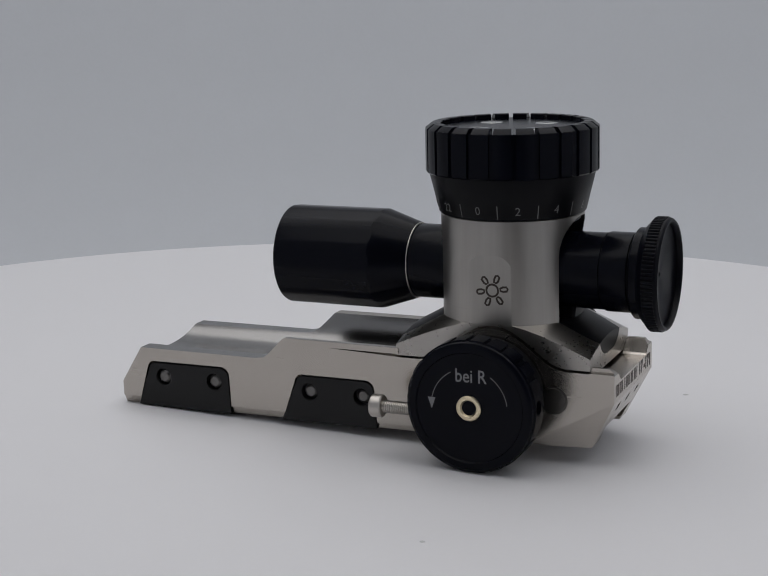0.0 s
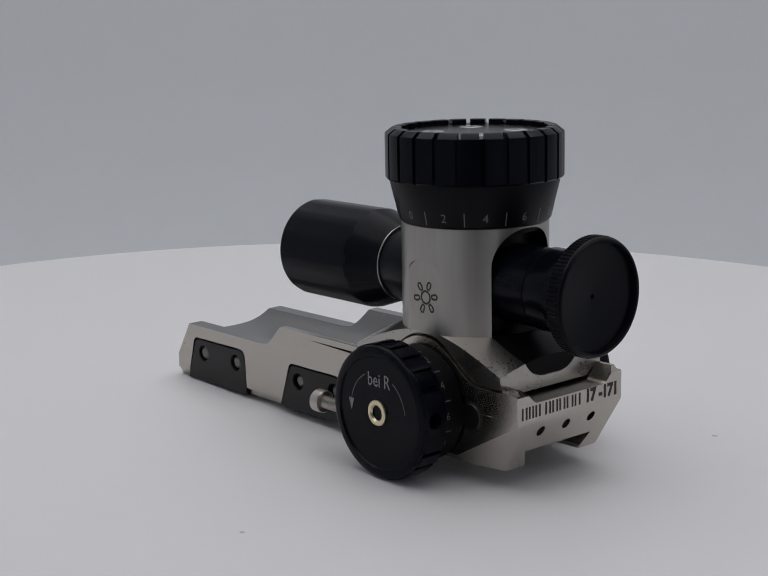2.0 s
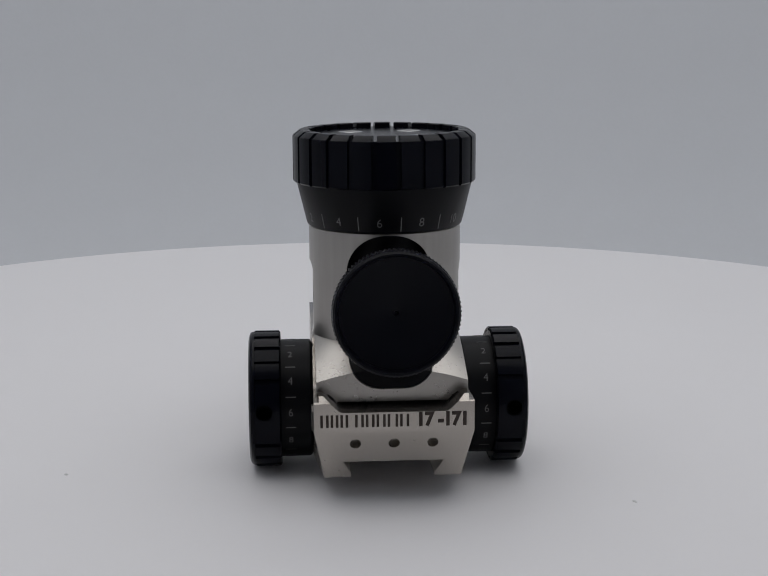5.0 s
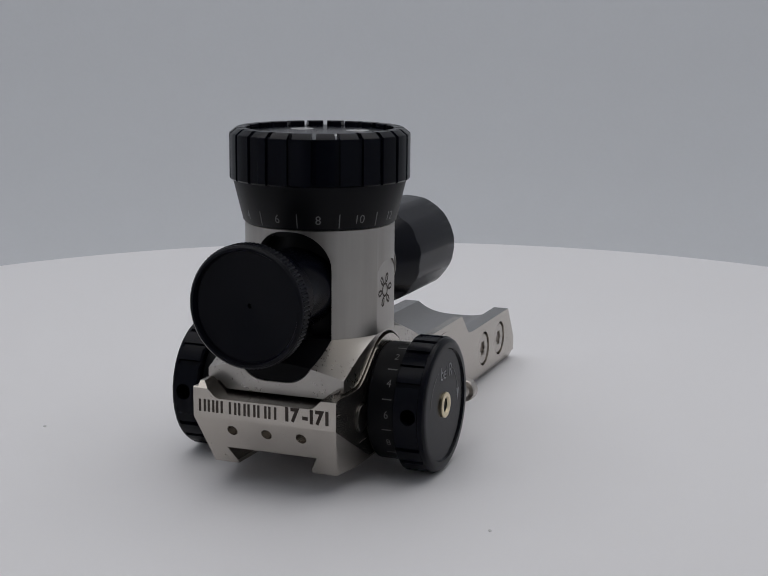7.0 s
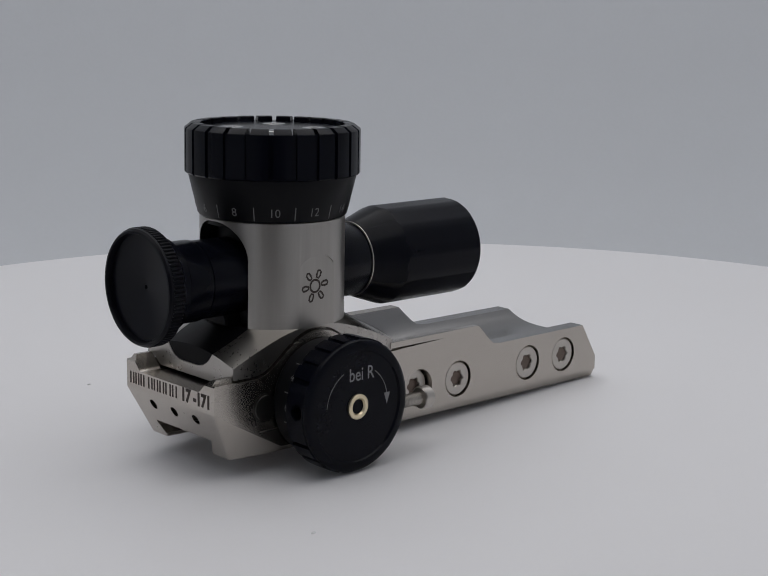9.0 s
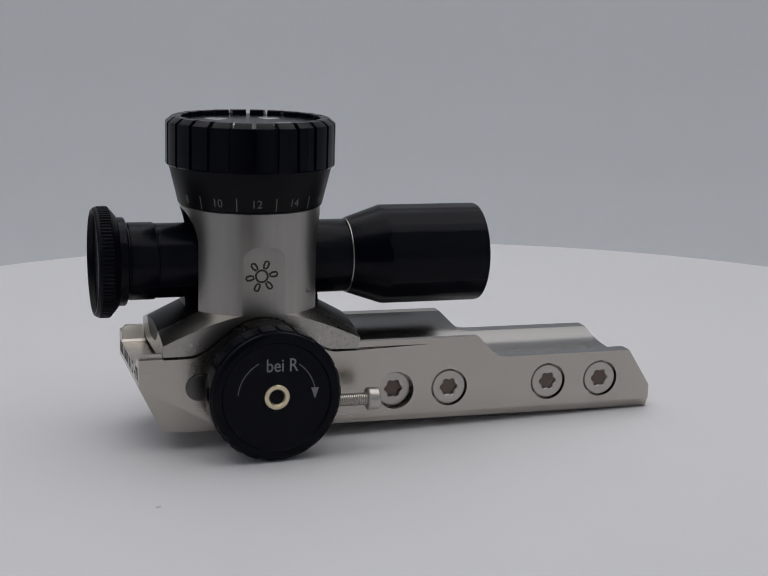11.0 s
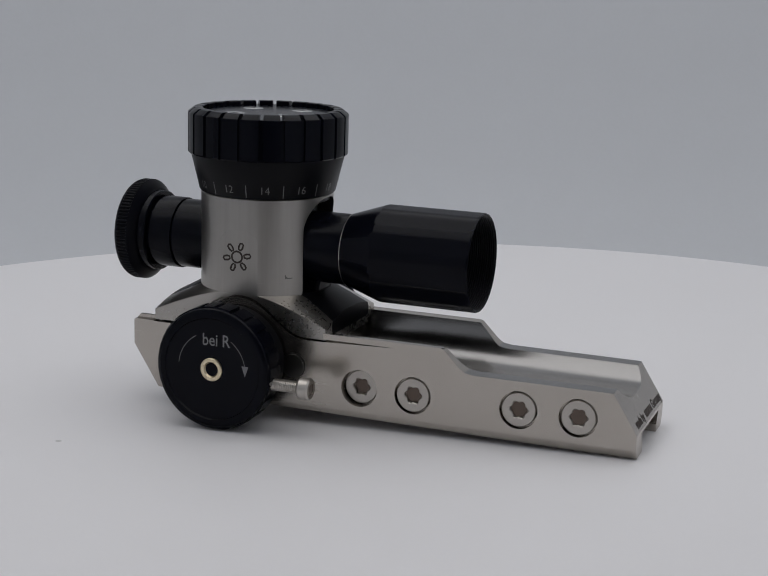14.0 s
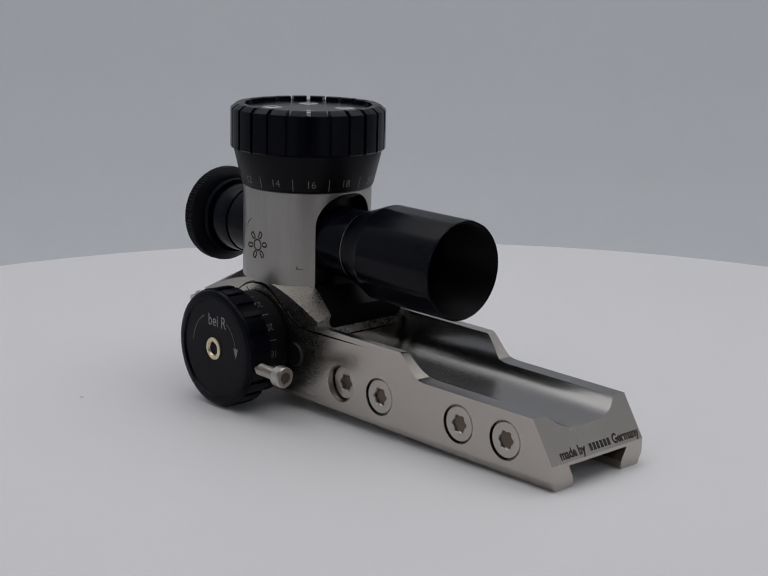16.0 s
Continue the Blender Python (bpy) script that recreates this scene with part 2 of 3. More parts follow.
def build_base(sight):
    side = [(108.0, 3.9), (108.0, 10.2), (101.6, 20.2), (66.0, 20.2), (63.4, 20.6), (61.8, 21.8), (57.6, 26.0), (57.0, 26.3), (24.6, 26.3), (24.6, 24.0),
            (-25.2, 24.0), (-25.5, 25.4), (-29.9, 25.4), (-31.3, 23.9), (-31.3, 17.2), (-25.2, 5.0), (20.0, 4.7)]
    base = prism(side, "y", -17.5, 17.5)
    cuts = []
    trough = []
    for i in range(160):
        t = 2 * math.pi * i / 160
        c, d = math.cos(t), math.sin(t)
        trough.append((15.0 * math.copysign(abs(c) ** 0.667, c), 30.0 + 13.6 * math.copysign(abs(d) ** 0.667, d)))
    cuts.append(prism(trough, "x", 24.0, 125.0))
    # slack behind the raised part, under the tower
    cuts.append(prism(rounded([(-30.0, 40), (-11.8, 21.8), (11.8, 21.8), (30.0, 40)], [0, 2.2, 2.2, 0]), "x", -40, 24.3))
    # clamp channel underneath
    cuts.append(prism([(-9.3, 0), (-9.3, 5.9), (-11.2, 9.3), (11.2, 9.3), (9.3, 5.9), (9.3, 0)], "x", -40, 125))
    for s in (-1, 1):
        cuts.append(prism([(s * 15.6, 3.0), (s * 19.0, 3.0), (s * 19.0, 6.2), (s * 17.2, 6.2)][::s], "x", -40, 125))
    # the lower rear corner of each flank is bevelled off
    for s in (-1, 1):
        rings = []
        for x in (-40.0, -4.0):
            top = 17.2 - (x + 31.3) * 0.55
            rings.append([(x, s * (17.5 + 0.25 * 0.3), top + 0.3), (x, s * (17.5 - 0.25 * (top + 8)), -8.0), (x, s * 24.0, -8.0), (x, s * 24.0, top + 0.3)])
        cuts.append(loft(rings))
    # narrow saw slots at the top of both flanks
    for s in (-1, 1):
        y0, y1 = sorted((s * 15.4, s * 19.0))
        cuts.append(prism([(23, 24.0), (44.5, 24.75), (23, 24.8)], "y", y0, y1))
        y0, y1 = sorted((s * 16.4, s * 19.0))
        cuts.append(prism([(-40, 24.2), (-24, 24.2), (-24, 30), (-40, 30)], "y", y0, y1))
        # the rim of the raised part dips towards the trough
        cuts.append(prism([(s * 17.2, 26.3), (s * 12.0, 25.75), (s * 12.0, 30.0), (s * 17.2, 30.0)], "x", 20.0, 62.0))
    for x, deep in ((35.0, 15.0), (49.8, 16.2), (77.9, 16.4), (93.2, 16.4)):
        cuts.append(spin([(-19, 4.95), (-deep + 1.0, 4.95)], "y", (x, 0, 12.8), 40))
    for poly, rad in PLATES:
        cx = sum(p[0] for p in poly) / 4
        big = [(cx + (u - cx) * 1.03, 10 + (v - 10) * 1.07 if v > 8 else 2) for u, v in poly]
        cuts.append(prism(rounded(big, rad), "y", 14.9, 19))
    for y in (-8.5, 0, 8.5):
        cuts.append(spin([(-33, 1.25), (-26, 1.25)], "x", (0, y, 14.2), 20))
    arches = []
    for s in (-1, 1):
        poly = [(-18.5, 23.4)] + [(-18.5 + 37 * i / 40, arch(-18.5 + 37 * i / 40)) for i in range(41)] + [(18.5, 23.4)]
        a, b = sorted((s * 14.4, s * 17.5))
        arches.append(prism(poly, "y", a, b))
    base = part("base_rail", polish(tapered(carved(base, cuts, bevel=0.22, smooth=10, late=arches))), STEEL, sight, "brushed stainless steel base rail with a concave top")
    # fittings on the arches that carry the knobs
    for s in (-1, 1):
        part("locking_hole", turned([(s * 17.5, 1.6), (s * 17.68, 1.6), (s * 17.68, 1.35), (s * 17.63, 1.3), (s * 17.63, 0.1)], "y", (-5.4, 0, 30.3), 24), INSIDE, base, "dark round locking hole")
        for x in (-16.3, 16.3):
            part("index_pin", tapered(turned([(s * 17.3, 3.1), (s * 17.9, 3.1), (s * 17.95, 3.05), (s * 17.95, 0.1)], "y", (x, 0, 16.7), 32)), DARK_STEEL, base, "round dark steel index pin")
            # thin dark ring drawn for the shaded side of the pin
            part("pin_shade_ring", tapered(turned([(s * 17.3, 3.5), (s * 17.53, 3.5), (s * 17.53, 3.05), (s * 17.3, 3.05)], "y", (x, 0, 16.7), 32, cap0=False, cap1=False)), DARK_STEEL, base, "dark ring for the shade round the index pin")
    # bolts on one flank
    for i, (x, face) in enumerate(((35.0, 15.6), (49.8, 17.15), (77.9, 17.15), (93.2, 17.15))):
        bolt(base, x, face)
    for poly, rad in PLATES:
        xs = HOLES[poly[0][0]]
        pl = part("cover_plate", tapered(carved(prism(rounded(poly, rad), "y", 15.0, 17.4), [spin([(15.6, 2.25), (19, 2.25)], "y", (x, 0, 12.4), 24) for x in xs], bevel=0.25, smooth=12)), PLATE, base, "matt black cover plate with two holes")
        for x in xs:
            part("bolt_end", turned([(15.0, 1.8), (15.9, 1.8), (16.3, 1.2), (16.3, 0.1)], "y", (x, 0, 12.4), 20), BOLT_END, pl, "dark grey round bolt end")
    # engraving at the back: the maker's model name as plain strokes, then the number
    boxes, u = [], 0.0
    for w in (2.0, 1.9, 1.9, None, 2.1, 2.1, 2.2, 2.5, 2.2):
        if w is None:
            u += 1.1
            continue
        boxes += [(u + 0.08, -1.45, u + 0.66, 1.45), (u + w - 0.66, -1.45, u + w - 0.08, 1.45)]
        u += w + 0.28
    for box in boxes:
        part("engraved_stroke", bars([box], (-31.3, 16.6, 19.9), (0, -1, 0), (0, 0, 1), 0.03), ENGRAVED, base)
    part("engraving", writing("17 -171", 2.95, (-31.3, -10.8, 19.9), (0, -1, 0), (0, 0, 1), 0.90, 0.03, 0.055), ENGRAVED, base, "dark engraved number")
    # engraving on the sloping front end
    up = Vector((101.6 - 108.0, 0, 10.0)).normalized()
    mid = Vector((107.0, 0, 11.75))
    for txt, y, sq in (("made by", -8.4, 0.80), ("Germany", 11.0, 0.80)):
        part("engraving", writing(txt, 2.3, tuple(mid + Vector((0, y, 0))), (0, 1, 0), up, sq, 0.05, 0.03), ENGRAVED, base, "dark engraved words")
    for i in range(6):
        part("engraved_stroke", bars([(-3.9 + 1.3 * i, -1.0, -3.0 + 1.3 * i, 0.8)], tuple(mid + Vector((0, 1.6, 0))), (0, 1, 0), up, 0.05), ENGRAVED, base)
    return base


PLATES = [([(103.2, 4.0), (98.8, 16.2), (74.6, 16.4), (74.0, 4.0)], [0, 2.0, 2.6, 0]),
          ([(58.6, 4.2), (53.4, 16.5), (32.0, 16.6), (31.0, 4.4)], [0, 2.0, 2.6, 0])]
HOLES = {103.2: (94.8, 79.0), 58.6: (50.2, 35.2)}


def bolt(base, x, face):
    n = 48
    rings = []
    for a, r, hexed in ((face - 1.2, 4.5, 0), (face - 0.25, 4.5, 0), (face, 4.28, 0), (face, 2.55, 1), (face - 0.25, 2.3, 1), (face - 2.2, 2.3, 1), (face - 2.2, 0.1, 0)):
        ring = []
        for i in range(n):
            t = 2 * math.pi * i / n
            k = 1.0
            if hexed:
                k = 1.0 - 0.20 * (0.5 - 0.5 * math.cos(6 * t)) ** 1.4
            ring.append((x + r * k * math.cos(t), -a, 12.8 + r * k * math.sin(t)))
        rings.append(ring)
    b = part("bolt", tapered(mesh_of(*loft(rings), smooth=30)), SCREW_STEEL, base, "steel socket bolt head")
    part("socket", turned([(-(face - 0.9), 2.1), (-(face - 1.7), 1.9), (-(face - 1.8), 1.2), (-(face - 1.95), 0.1)], "y", (x, 0, 12.8), 24), SOCKET, b, "dark oily socket").location.y = 0.0003


def build_tower(sight):
    R, top = 17.95, 59.9
    # foot: a turned cone cut off square on all four sides
    cone = spin([(20.0, 48.0), (24.0, 36.5), (34.2, R - 0.02)], "z", (0, 0, 0), 180)
    block = prism([(-25.2, -FLAT), (25.2, -FLAT), (25.2, FLAT), (-25.2, FLAT)], "z", 24.5, 40.0)
    cuts = []
    for s in (-1, 1):
        poly = [(-21.0, 18.0)] + [(-21.0 + 42 * i / 40, arch(-21.0 + 42 * i / 40, 33.9, 24.55)) for i in range(41)] + [(21.0, 18.0)]
        a, b = sorted((s * 13.6, s * 30.0))
        cuts.append(prism(poly, "y", a, b))
    tower = part("tower", carved(tower_body(R, top), tower_cuts(), bevel=0.0, smooth=30), TOWER_STEEL, sight, "turned stainless steel tower")
    wide = rounded([(-9.75, 25.55), (9.75, 25.55), (9.75, 40.0), (-9.75, 40.0)], [9.2, 9.2, 0, 0], 10)
    broad = rounded([(-14.2, 24.9), (14.2, 24.9), (9.9, 33.6), (9.9, 40.0), (-9.9, 40.0), (-9.9, 33.6)], [2.0, 2.0, 3.0, 0, 0, 3.0], 8)
    slot = rounded([(-9.6, 25.7), (9.6, 25.7), (9.6, 40.0), (-9.6, 40.0)], [9.1, 9.1, 0, 0], 10)
    lap = rounded([(-14.1, 25.0), (14.1, 25.0), (9.8, 33.6), (9.8, 40.0), (-9.8, 40.0), (-9.8, 33.6)], [1.9, 1.9, 3.0, 0, 0, 3.0], 8)
    part("foot", carved(block, cuts + [prism(broad, "x", 12, 30), prism(wide, "x", -30, -12)], [prism([(-12.5, 22.7), (12.5, 22.7), (14.3, 24.45), (14.3, 25.0), (-14.3, 25.0), (-14.3, 24.45)], "x", -25.15, 25.15)], smooth=14, within=[cone]), POLISHED, tower, "polished steel cone foot with flat sides")
    # black cradle set flush into a rounded groove of the foot, at both ends
    part("cradle", carved(block, cuts, within=[cone, prism(slot, "x", -30, 0)], smooth=14), INSIDE, tower, "black cradle under the tube")
    part("cradle_front", carved(block, cuts, within=[cone, prism(lap, "x", 12.2, 30)], smooth=14), INSIDE, tower, "black sloping front of the cradle")
    for s in (-1, 1):
        part("adjuster_knob", turned([(s * 10, 4.2), (s * 16.6, 4.2), (s * 17.4, 3.7), (s * 17.6, 0.1)], "x", (0, 0, 34.4), 32), INSIDE, tower, "small round black knob")
    part("core", turned([(34.3, 13.6), (59.5, 13.6)], "z", (0, 0, 0), 64), MATT_BLACK, tower, "black inner housing")
    a = radians(314.0)
    er = Vector((math.cos(a), math.sin(a), 0))
    part("stamped_mark", bars([(-1.0, -0.16, 1.0, 0.12), (-1.0, 0.12, -0.35, 0.5), (-1.0, 0.5, -0.75, 0.9)], tuple(er * 17.95 + Vector((0, 0, 38.9))), (-math.sin(a), math.cos(a), 0), (0, 0, 1), 0.03), DARK_STEEL, tower, "small dark stamped mark")
    for s in (-1, 1):
        y = s * FLAT
        right = (1, 0, 0) if s < 0 else (-1, 0, 0)
        mid = (-0.6, y, 44.1 if s < 0 else 42.7)
        ring = [(1.5 * math.cos(t), 1.5 * math.sin(t)) for t in [i * math.pi / 16 for i in range(32)]]
        part("engraved_ring", strip_mesh([(ring, True)], mid, right, (0, 0, 1), 0.52, 0.03), ENGRAVED, tower, "dark engraved ring")
        for k in range(6):
            a0 = radians(8 + 60 * k)
            pet = [(2.1, -0.3), (2.8, -0.56), (3.75, -0.5), (4.0, 0.0), (3.75, 0.5), (2.8, 0.56), (2.1, 0.3)]
            pet = [(u * math.cos(a0) - v * math.sin(a0), u * math.sin(a0) + v * math.cos(a0)) for u, v in pet]
            part("engraved_ray", strip_mesh([(pet, True)], mid, right, (0, 0, 1), 0.52, 0.03), ENGRAVED, tower, "dark engraved ray")
    return tower


def tower_body(R, top):
    return spin([(34.2, R + 0.03), (37.6, R + 0.03), (37.61, R), (top - 0.3, R), (top, R - 0.25)], "z", (0, 0, 0), 120)


def tower_cuts():
    w = 9.7
    poly = rounded([(-w, 30.0), (w, 30.0), (w, 59.3), (-w, 59.3)], [0, 0, 8.8, 8.8], 10)
    out = [prism(poly, "x", -30, 30)]
    flat = rounded([(-5.5, 30.0), (5.5, 30.0), (5.5, 51.4), (-5.5, 51.4)], [0, 0, 4.0, 4.0], 7)
    for a, b in ((-25, -FLAT), (FLAT, 25)):
        out.append(prism(flat, "y", a, b))
    return out


def notched(R, depth, count, half, fine, offset=0.0):
    """A round outline with narrow notches: list of (angle, radius)."""
    out = []
    for k in range(count):
        a = 360.0 * k / count + offset
        nxt = 360.0 * (k + 1) / count + offset
        out += [(a - half, R - depth), (a + half, R - depth), (a + half + 0.35, R)]
        lo, hi = a + half + 0.35, nxt - half - 0.35
        out += [(lo + (hi - lo) * j / fine, R) for j in range(1, fine)]
        out += [(hi, R)]
    return out


def build_turret(sight):
    tur = part("turret_dial", turned([(58.0, 0.1), (58.0, 16.9), (59.9, 17.0), (59.9, 18.05), (60.3, 18.4), (69.6, 20.65), (70.6, 20.7), (70.6, 0.1)], "z", (0, 0, 0), 120), MATT_BLACK, sight, "black conical dial with pale numbers")
    # gripping ring with notches, chamfered rim cut into teeth
    count, PHASE = 24, 5.2
    out = notched(21.55, 0.6, count, 1.1, 4, PHASE)
    rings = []
    for z, dr in ((70.0, -1.2), (70.0, -0.3), (70.35, 0.0), (80.5, 0.0), (80.9, -0.1)):
        rings.append([((r + dr) * math.cos(radians(a)), (r + dr) * math.sin(radians(a)), z) for a, r in out])
    grip = part("grip_ring", mesh_of(*loft(rings), smooth=20), BLACK, tur, "black notched gripping ring")
    teeth = []
    for k in range(count):
        a0, a1 = 360.0 * k / count + PHASE + 1.6, 360.0 * (k + 1) / count + PHASE - 1.6
        sec = [(17.6, 79.9), (21.45, 79.9), (21.5, 80.8), (20.0, 82.0), (19.7, 82.1), (17.8, 82.1), (17.6, 81.9)]
        rs = []
        for j in range(6):
            a = radians(a0 + (a1 - a0) * j / 5)
            rs.append([(r * math.cos(a), r * math.sin(a), z) for r, z in sec])
        teeth.append(loft(rs))
    part("toothed_rim", mesh_of(*joined(*teeth), smooth=25), BLACK, grip)
    lid = part("lid", turned([(80.3, 17.7), (80.7, 17.6), (80.75, 17.0), (80.75, 0.1)], "z", (0, 0, 0), 64), MATT_BLACK, tur, "black recessed lid")
    for k in range(4):
        a = radians(50 + 90 * k)
        part("screw", turned([(80.5, 2.9), (80.85, 2.9), (81.0, 2.6), (81.0, 1.3), (80.7, 1.2), (80.7, 0.05)], "z", (10 * math.cos(a), 10 * math.sin(a), 0), 24), GLINT_STEEL, lid, "steel screw head, its highlight put into a paler colour")
    # numbers and ticks
    tilt = Vector((0, 0, 1))
    for n in range(0, 24):
        a = radians(202.9 + 15 * (n - 8))
        er = Vector((math.cos(a), math.sin(a), 0))
        right = Vector((-math.sin(a), math.cos(a), 0))
        up = (Vector((0, 0, 8.1)) + er * 1.96).normalized()
        if n % 2 == 0:
            r = 18.4 + (62.2 - 60.3) * 2.25 / 9.3
            part("number", writing(str(n), 2.1, tuple(er * r + tilt * 62.2), right, up, 0.95, 0.06), FAINT, tur)
        else:
            r = 18.4 + (62.0 - 60.3) * 2.25 / 9.3
            part("tick", bars([(-0.12, -1.7, 0.12, 1.7)], tuple(er * r + tilt * 62.0), right, up, 0.05), FAINT, tur)
    return tur


def build_eyepiece(sight):
    c = (0, 0, AX)
    tube = part("eyepiece_tube", turned([(-10, 9.5), (-24.5, 9.5), (-24.6, 9.2), (-24.95, 9.2), (-25.0, 9.75), (-25.3, 9.85), (-31.4, 9.85), (-31.5, 9.3), (-32.2, 9.3), (-32.2, 10.9), (-32.5, 11.2),
                (-34.4, 11.2), (-34.6, 10.9), (-34.7, 5.0)], "x", c, 80), BLACK, sight, "black stepped eyepiece tube")
    n = 88
    rings = []
    for x, r, d in ((-34.3, 11.5, 0), (-34.5, 11.9, 0), (-36.2, 13.85, 0), (-36.4, 14.05, 0.42), (-38.9, 14.05, 0.42), (-39.1, 13.85, 0), (-39.6, 13.75, 0), (-40.1, 13.3, 0), (-40.1, 12.8, 0),
                    (-39.4, 12.5, 0), (-38.6, 12.4, 0), (-37.8, 6.0, 0), (-37.4, 0.6, 0), (-36.8, 0.35, 0), (-36.8, 0.05, 0)):
        ring = []
        for i in range(n * 4):
            t = 2 * math.pi * i / (n * 4)
            k = r - (d if i % 4 in (0, 1) else 0)
            ring.append((x, k * math.cos(t), AX + k * math.sin(t)))
        rings.append(ring)
    part("eye_cap", mesh_of(*loft(rings), smooth=30), CAP, tube, "black knurled eyepiece cap with a pinhole")
    return tube


def build_objective(sight):
    c = (0, 0, AX)
    tube = part("objective_tube", turned([(10, 9.55), (24.9, 9.55), (25.2, 9.4), (25.2, 0.1)], "x", c, 72), BLACK, sight, "black objective tube")
    part("joint_ring", turned([(25.2, 9.3), (25.2, 9.78), (25.42, 9.82), (25.42, 9.3)], "x", c, 72, cap0=False, cap1=False), SCREW_STEEL, tube, "thin bright joint ring")
    # bell: a turned cone that runs into twelve flats
    n = 144
    xs = [25.45, 25.6, 28, 30, 32, 33, 34, 34.5, 35, 35.5, 36, 36.5, 37, 37.5, 38, 40, 45, 50, 55, 61.2, 61.6]
    rings = []
    for x in xs:
        ring = []
        for i in range(n):
            t = 2 * math.pi * i / n
            s = math.pi / 6
            u = ((t + 0.16) % s) - s / 2
            flat = 12.87 / math.cos(u)
            r = min(9.85 + (x - 25.45) * 0.335, flat, 13.07 - max(0, x - 61.2) * 0.5)
            ring.append((x, r * math.cos(t), AX + r * math.sin(t)))
        rings.append(ring)
    for x, r in ((61.7, 12.7), (61.4, 12.5)):
        rings.append([(x, r * math.cos(2 * math.pi * i / n), AX + r * math.sin(2 * math.pi * i / n)) for i in range(n)])
    bell = part("objective_bell", mesh_of(*loft(rings, True, False), smooth=9), BLACK, tube, "black objective bell with twelve flats")
    prof, x = [(61.4, 12.5)], 61.1
    while x > 42:
        prof += [(x, 12.2), (x - 0.3, 12.5)]
        x -= 0.6
    prof += [(41, 11.9), (40, 11.2)]
    part("inner_thread", turned(prof, "x", c, 72, 20, False, False), MATT_BLACK, bell, "black threaded inside wall")
    part("lens", turned([(40.0, 11.3), (40.6, 8.0), (40.9, 4.0), (41.0, 0.1)], "x", c, 48, 60), GLASS, bell, "dark coated objective lens")
    return tube


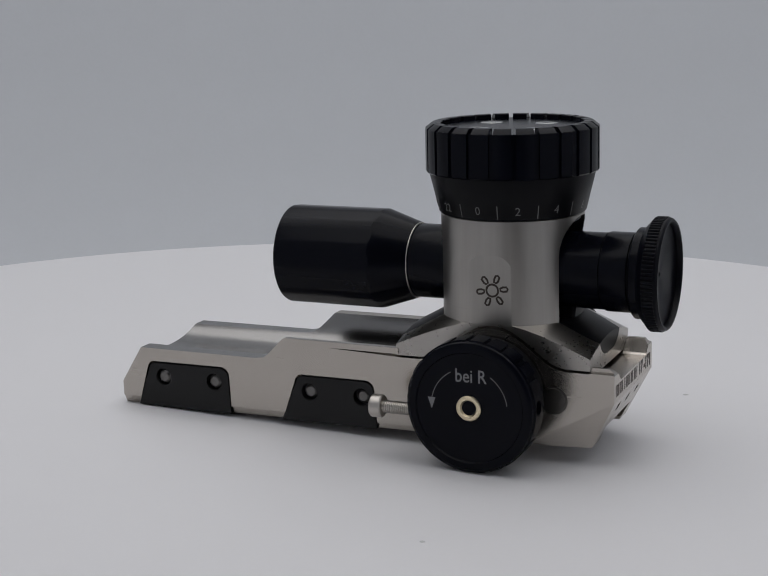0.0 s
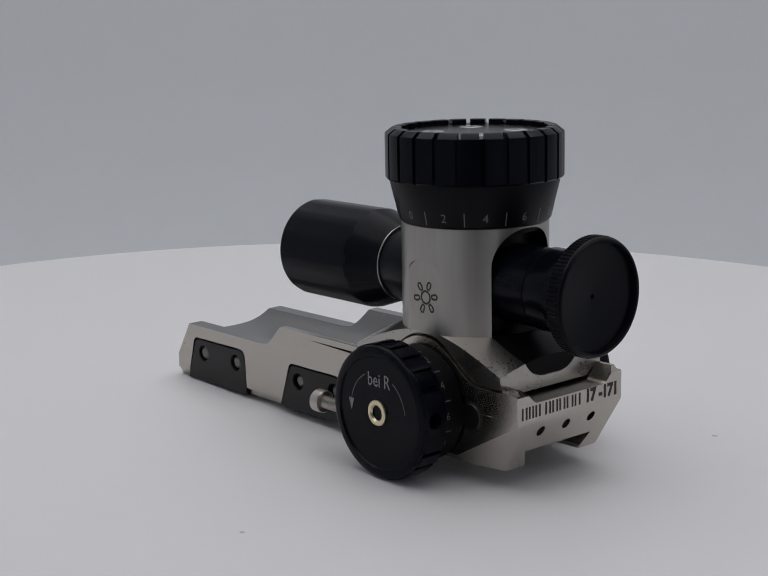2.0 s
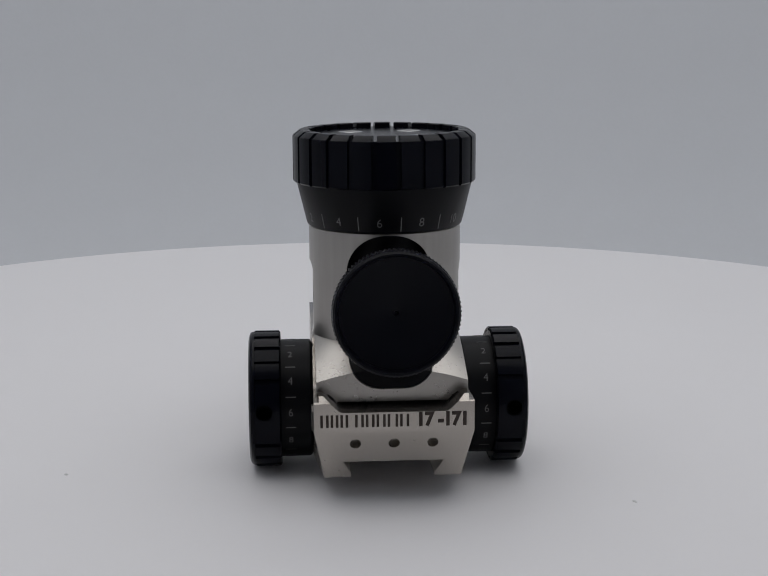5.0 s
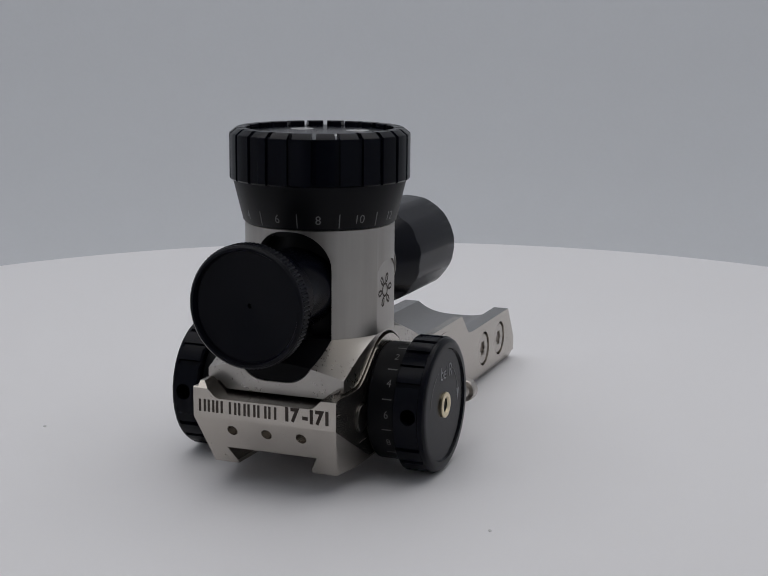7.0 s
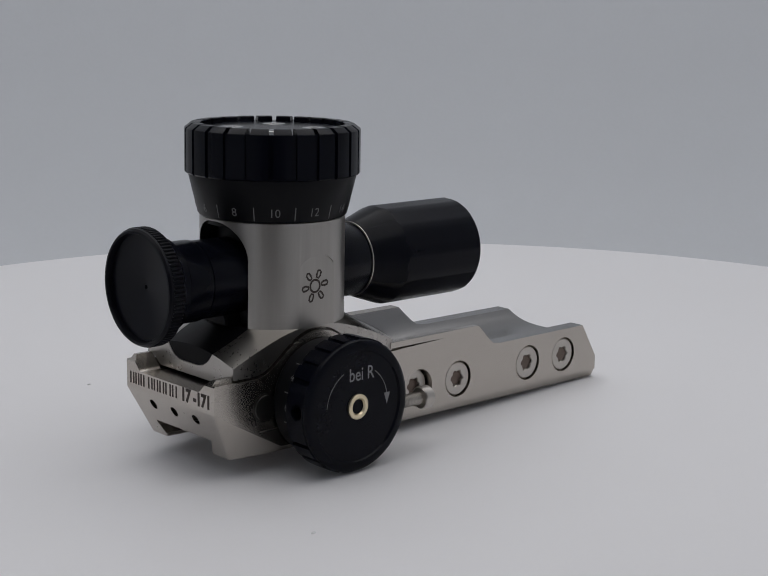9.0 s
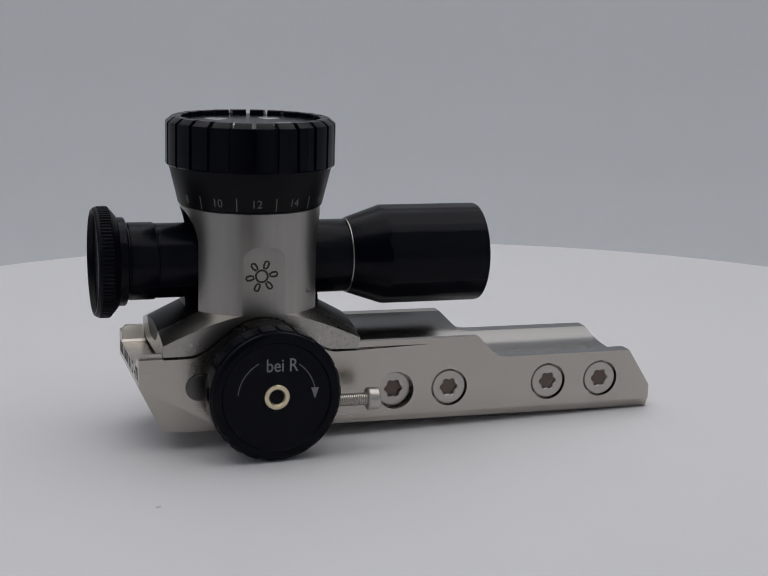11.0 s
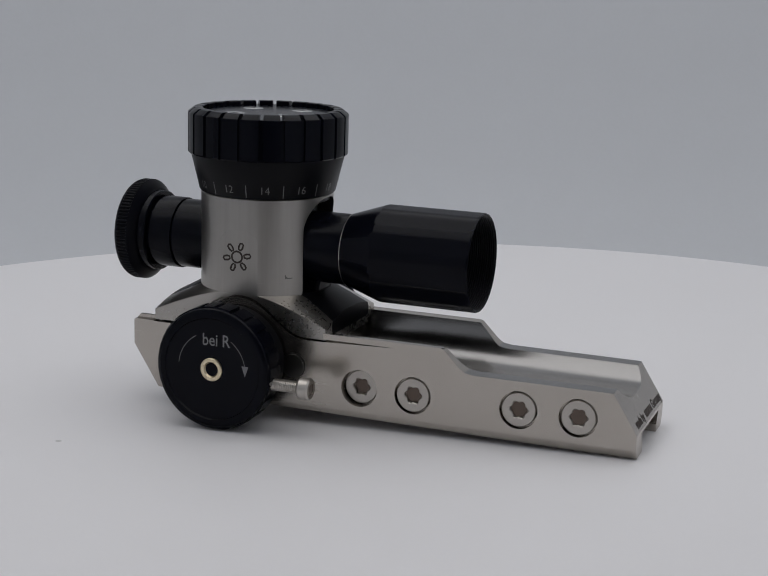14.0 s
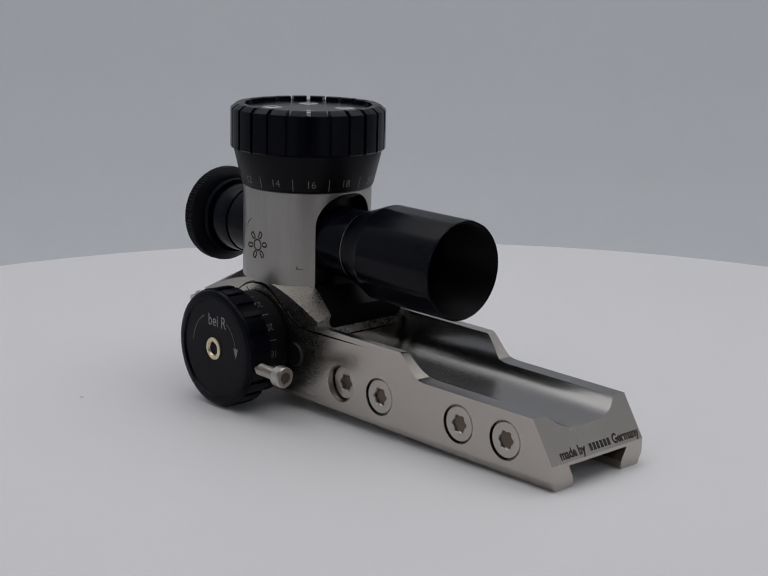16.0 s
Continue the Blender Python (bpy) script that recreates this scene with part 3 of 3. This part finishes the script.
def build_knob(sight, s):
    """A side knob; s = 1 on the left flank, -1 on the right."""
    c = (0, 0, KZ)
    ring = part("scale_ring", turned([(s * 17.5, 12.9), (s * 18.0, 13.8), (s * 18.4, 14.1), (s * 25.4, 14.1), (s * 25.4, 0.1)], "y", c, 96), MATT_BLACK, sight, "black scale ring with pale numbers")
    # twenty grooves, with a wide plain land round the cross hole; the front flange is plain
    out, mids = [], sorted((180 + q * (28 + 16 * k)) % 360 for k in range(10) for q in (-1, 1))
    for k, a in enumerate(mids):
        gap = (mids[(k + 1) % 20] - a) % 360
        out += [(a - 2.2, 16.35), (a - 1.6, 15.75), (a + 1.6, 15.75), (a + 2.2, 16.35)]
        out += [(a + 2.2 + (gap - 4.4) * j / 5, 16.35) for j in range(1, 5)]
    rings = []
    for y, dr in ((25.2, -2.0), (25.2, -0.5), (25.6, 0), (31.3, 0)):
        rings.append([((r + dr) * math.cos(radians(a)), s * y, KZ + (r + dr) * math.sin(radians(a))) for a, r in out])
    for y, r in ((31.4, 16.1), (31.9, 16.05), (32.35, 15.8), (32.65, 15.3), (32.8, 14.75)):
        rings.append([(r * math.cos(radians(a)), s * y, KZ + r * math.sin(radians(a))) for a, _ in out])
    n = len(out)
    for y, r in ((32.8, 13.6), (32.35, 13.3), (32.35, 3.3)):
        rings.append([(r * math.cos(radians(a)), s * y, KZ + r * math.sin(radians(a))) for a, _ in out])
    knob = part("knob", carved(loft(rings), [spin([(-20, 1.9), (-10, 1.9)], "x", (0, s * 29.2, KZ + 0.6), 24)], smooth=22), BLACK, ring, "black notched adjusting knob")
    part("insert", turned([(s * 32.0, 3.1), (s * 32.8, 3.1), (s * 33.0, 2.85), (s * 33.0, 2.1), (s * 32.8, 1.95), (s * 32.5, 1.75), (s * 32.2, 1.95), (s * 31.9, 1.75), (s * 31.6, 1.95), (s * 31.4, 1.7), (s * 31.3, 0.1)], "y", c, 40), BRASS, knob, "brass threaded insert")
    right = (1, 0, 0) if s < 0 else (-1, 0, 0)
    at = (0, s * 32.35, KZ)
    sg = 1 if s < 0 else -1
    part("writing", writing("bei R", 3.2, (1.2 if s < 0 else -0.5, s * 32.35, KZ + 7.7), right, (0, 0, 1), 0.84, 0.06, 0.008), PRINT, knob, "pale printed words")
    left_arc = [(9.6 * math.cos(radians(a)), 9.6 * math.sin(radians(a))) for a in range(118, 176, 3)]
    right_arc = [(9.6 * math.cos(radians(a)), 9.6 * math.sin(radians(a))) for a in range(8, 58, 3)]
    for line in (left_arc, right_arc):
        part("arc_line", strip_mesh([(line, False)], at, right, (0, 0, 1), 0.22, 0.06), FAINT, knob, "thin pale arc")
    tri = [(sg * 9.5 - 0.95, 1.9), (sg * 9.5 + 0.95, 1.9), (sg * 9.5, -0.9)]
    r3, o3 = Vector(right), Vector(right).cross(Vector((0, 0, 1)))
    part("arrow", mesh_of(*loft([[tuple(Vector(at) + r3 * u + Vector((0, 0, v)) + o3 * d) for u, v in tri] for d in (-0.05, 0.07)])), PRINT, knob, "pale arrow head")
    for k in range(24):
        a = radians(15 * (k - 6))
        er = Vector((-math.cos(a), 0, -math.sin(a)))
        up = Vector((math.sin(a), 0, -math.cos(a))) * -1
        rt = up.cross(er)
        if k % 2 == 0:
            part("number", writing(str(k), 1.9, tuple(Vector((0, s * 23.0, KZ)) + er * 14.1), rt, up, 0.9, 0.06), DIM, ring)
        else:
            part("tick", bars([(-1.2, -0.13, 1.2, 0.13)], tuple(Vector((0, s * 23.0, KZ)) + er * 14.1), rt, up, 0.05), DIM, ring)
    # stop screw in front of the knob
    y = s * 29.2
    z = 14.6
    pin = part("stop_screw", turned([(12.0, 1.45), (23.6, 1.45), (23.6, 2.6), (23.9, 2.85), (26.3, 2.85), (26.7, 2.5), (26.7, 1.5), (25.2, 1.4), (25.2, 0.1)], "x", (0, y, z), 36), SCREW_STEEL, knob, "small steel socket screw")
    th = [(14.5, 1.3)]
    x = 15.0
    while x < 23.3:
        th += [(x, 1.62), (x + 0.25, 1.3)]
        x += 0.5
    part("socket", turned([(26.5, 1.35), (25.4, 1.3), (25.3, 0.1)], "x", (0, y, z), 24), SOCKET, pin, "dark oily socket")
    part("thread", turned(th, "x", (0, y, z), 24, 20), SCREW_STEEL, pin)
    return ring


def build_sight():
    sight = new("diopter_sight")
    tagged(sight, label="stainless steel and black diopter sight with tube and knobs", category="sight")
    build_base(sight)
    build_tower(sight)
    build_turret(sight)
    build_eyepiece(sight)
    build_objective(sight)
    build_knob(sight, 1)
    build_knob(sight, -1)
    return sight


build_setting()
turntable = build_turntable()
sight = build_sight()

# the sight's stand on the turntable
STAND = pose(0.03311, -0.01757, -0.0009, 0, 0, 156.17) @ pose(0, 0, 0, 0, 1.54, 0) @ pose(0, 0, 0, -0.27, 0, 0)
TURN = [(0.0, 0.0), (0.5, -6.13), (1.0, -12.30), (1.5, -18.54), (2.0, -24.79), (2.5, -31.04), (3.0, -37.27), (3.5, -43.50), (4.0, -49.80), (5.25, -65.65), (6.5, -81.60), (7.0, -87.92),
        (7.5, -94.25), (8.0, -100.57), (8.5, -106.90), (9.0, -113.20), (10.25, -129.25), (11.5, -145.50), (12.0, -151.92), (12.5, -158.28), (13.0, -164.61), (13.5, -170.92), (14.0, -177.24),
        (14.5, -183.62), (15.0, -190.13), (15.5, -196.72), (16.0, -203.32)]


def motions():
    walk(turntable, [(t, pose(0, 0, 0, 0, 0, a)) for t, a in TURN])
    walk(sight, [(t, pose(0, 0, 0, 0, 0, a) @ STAND) for t, a in TURN])


motions()
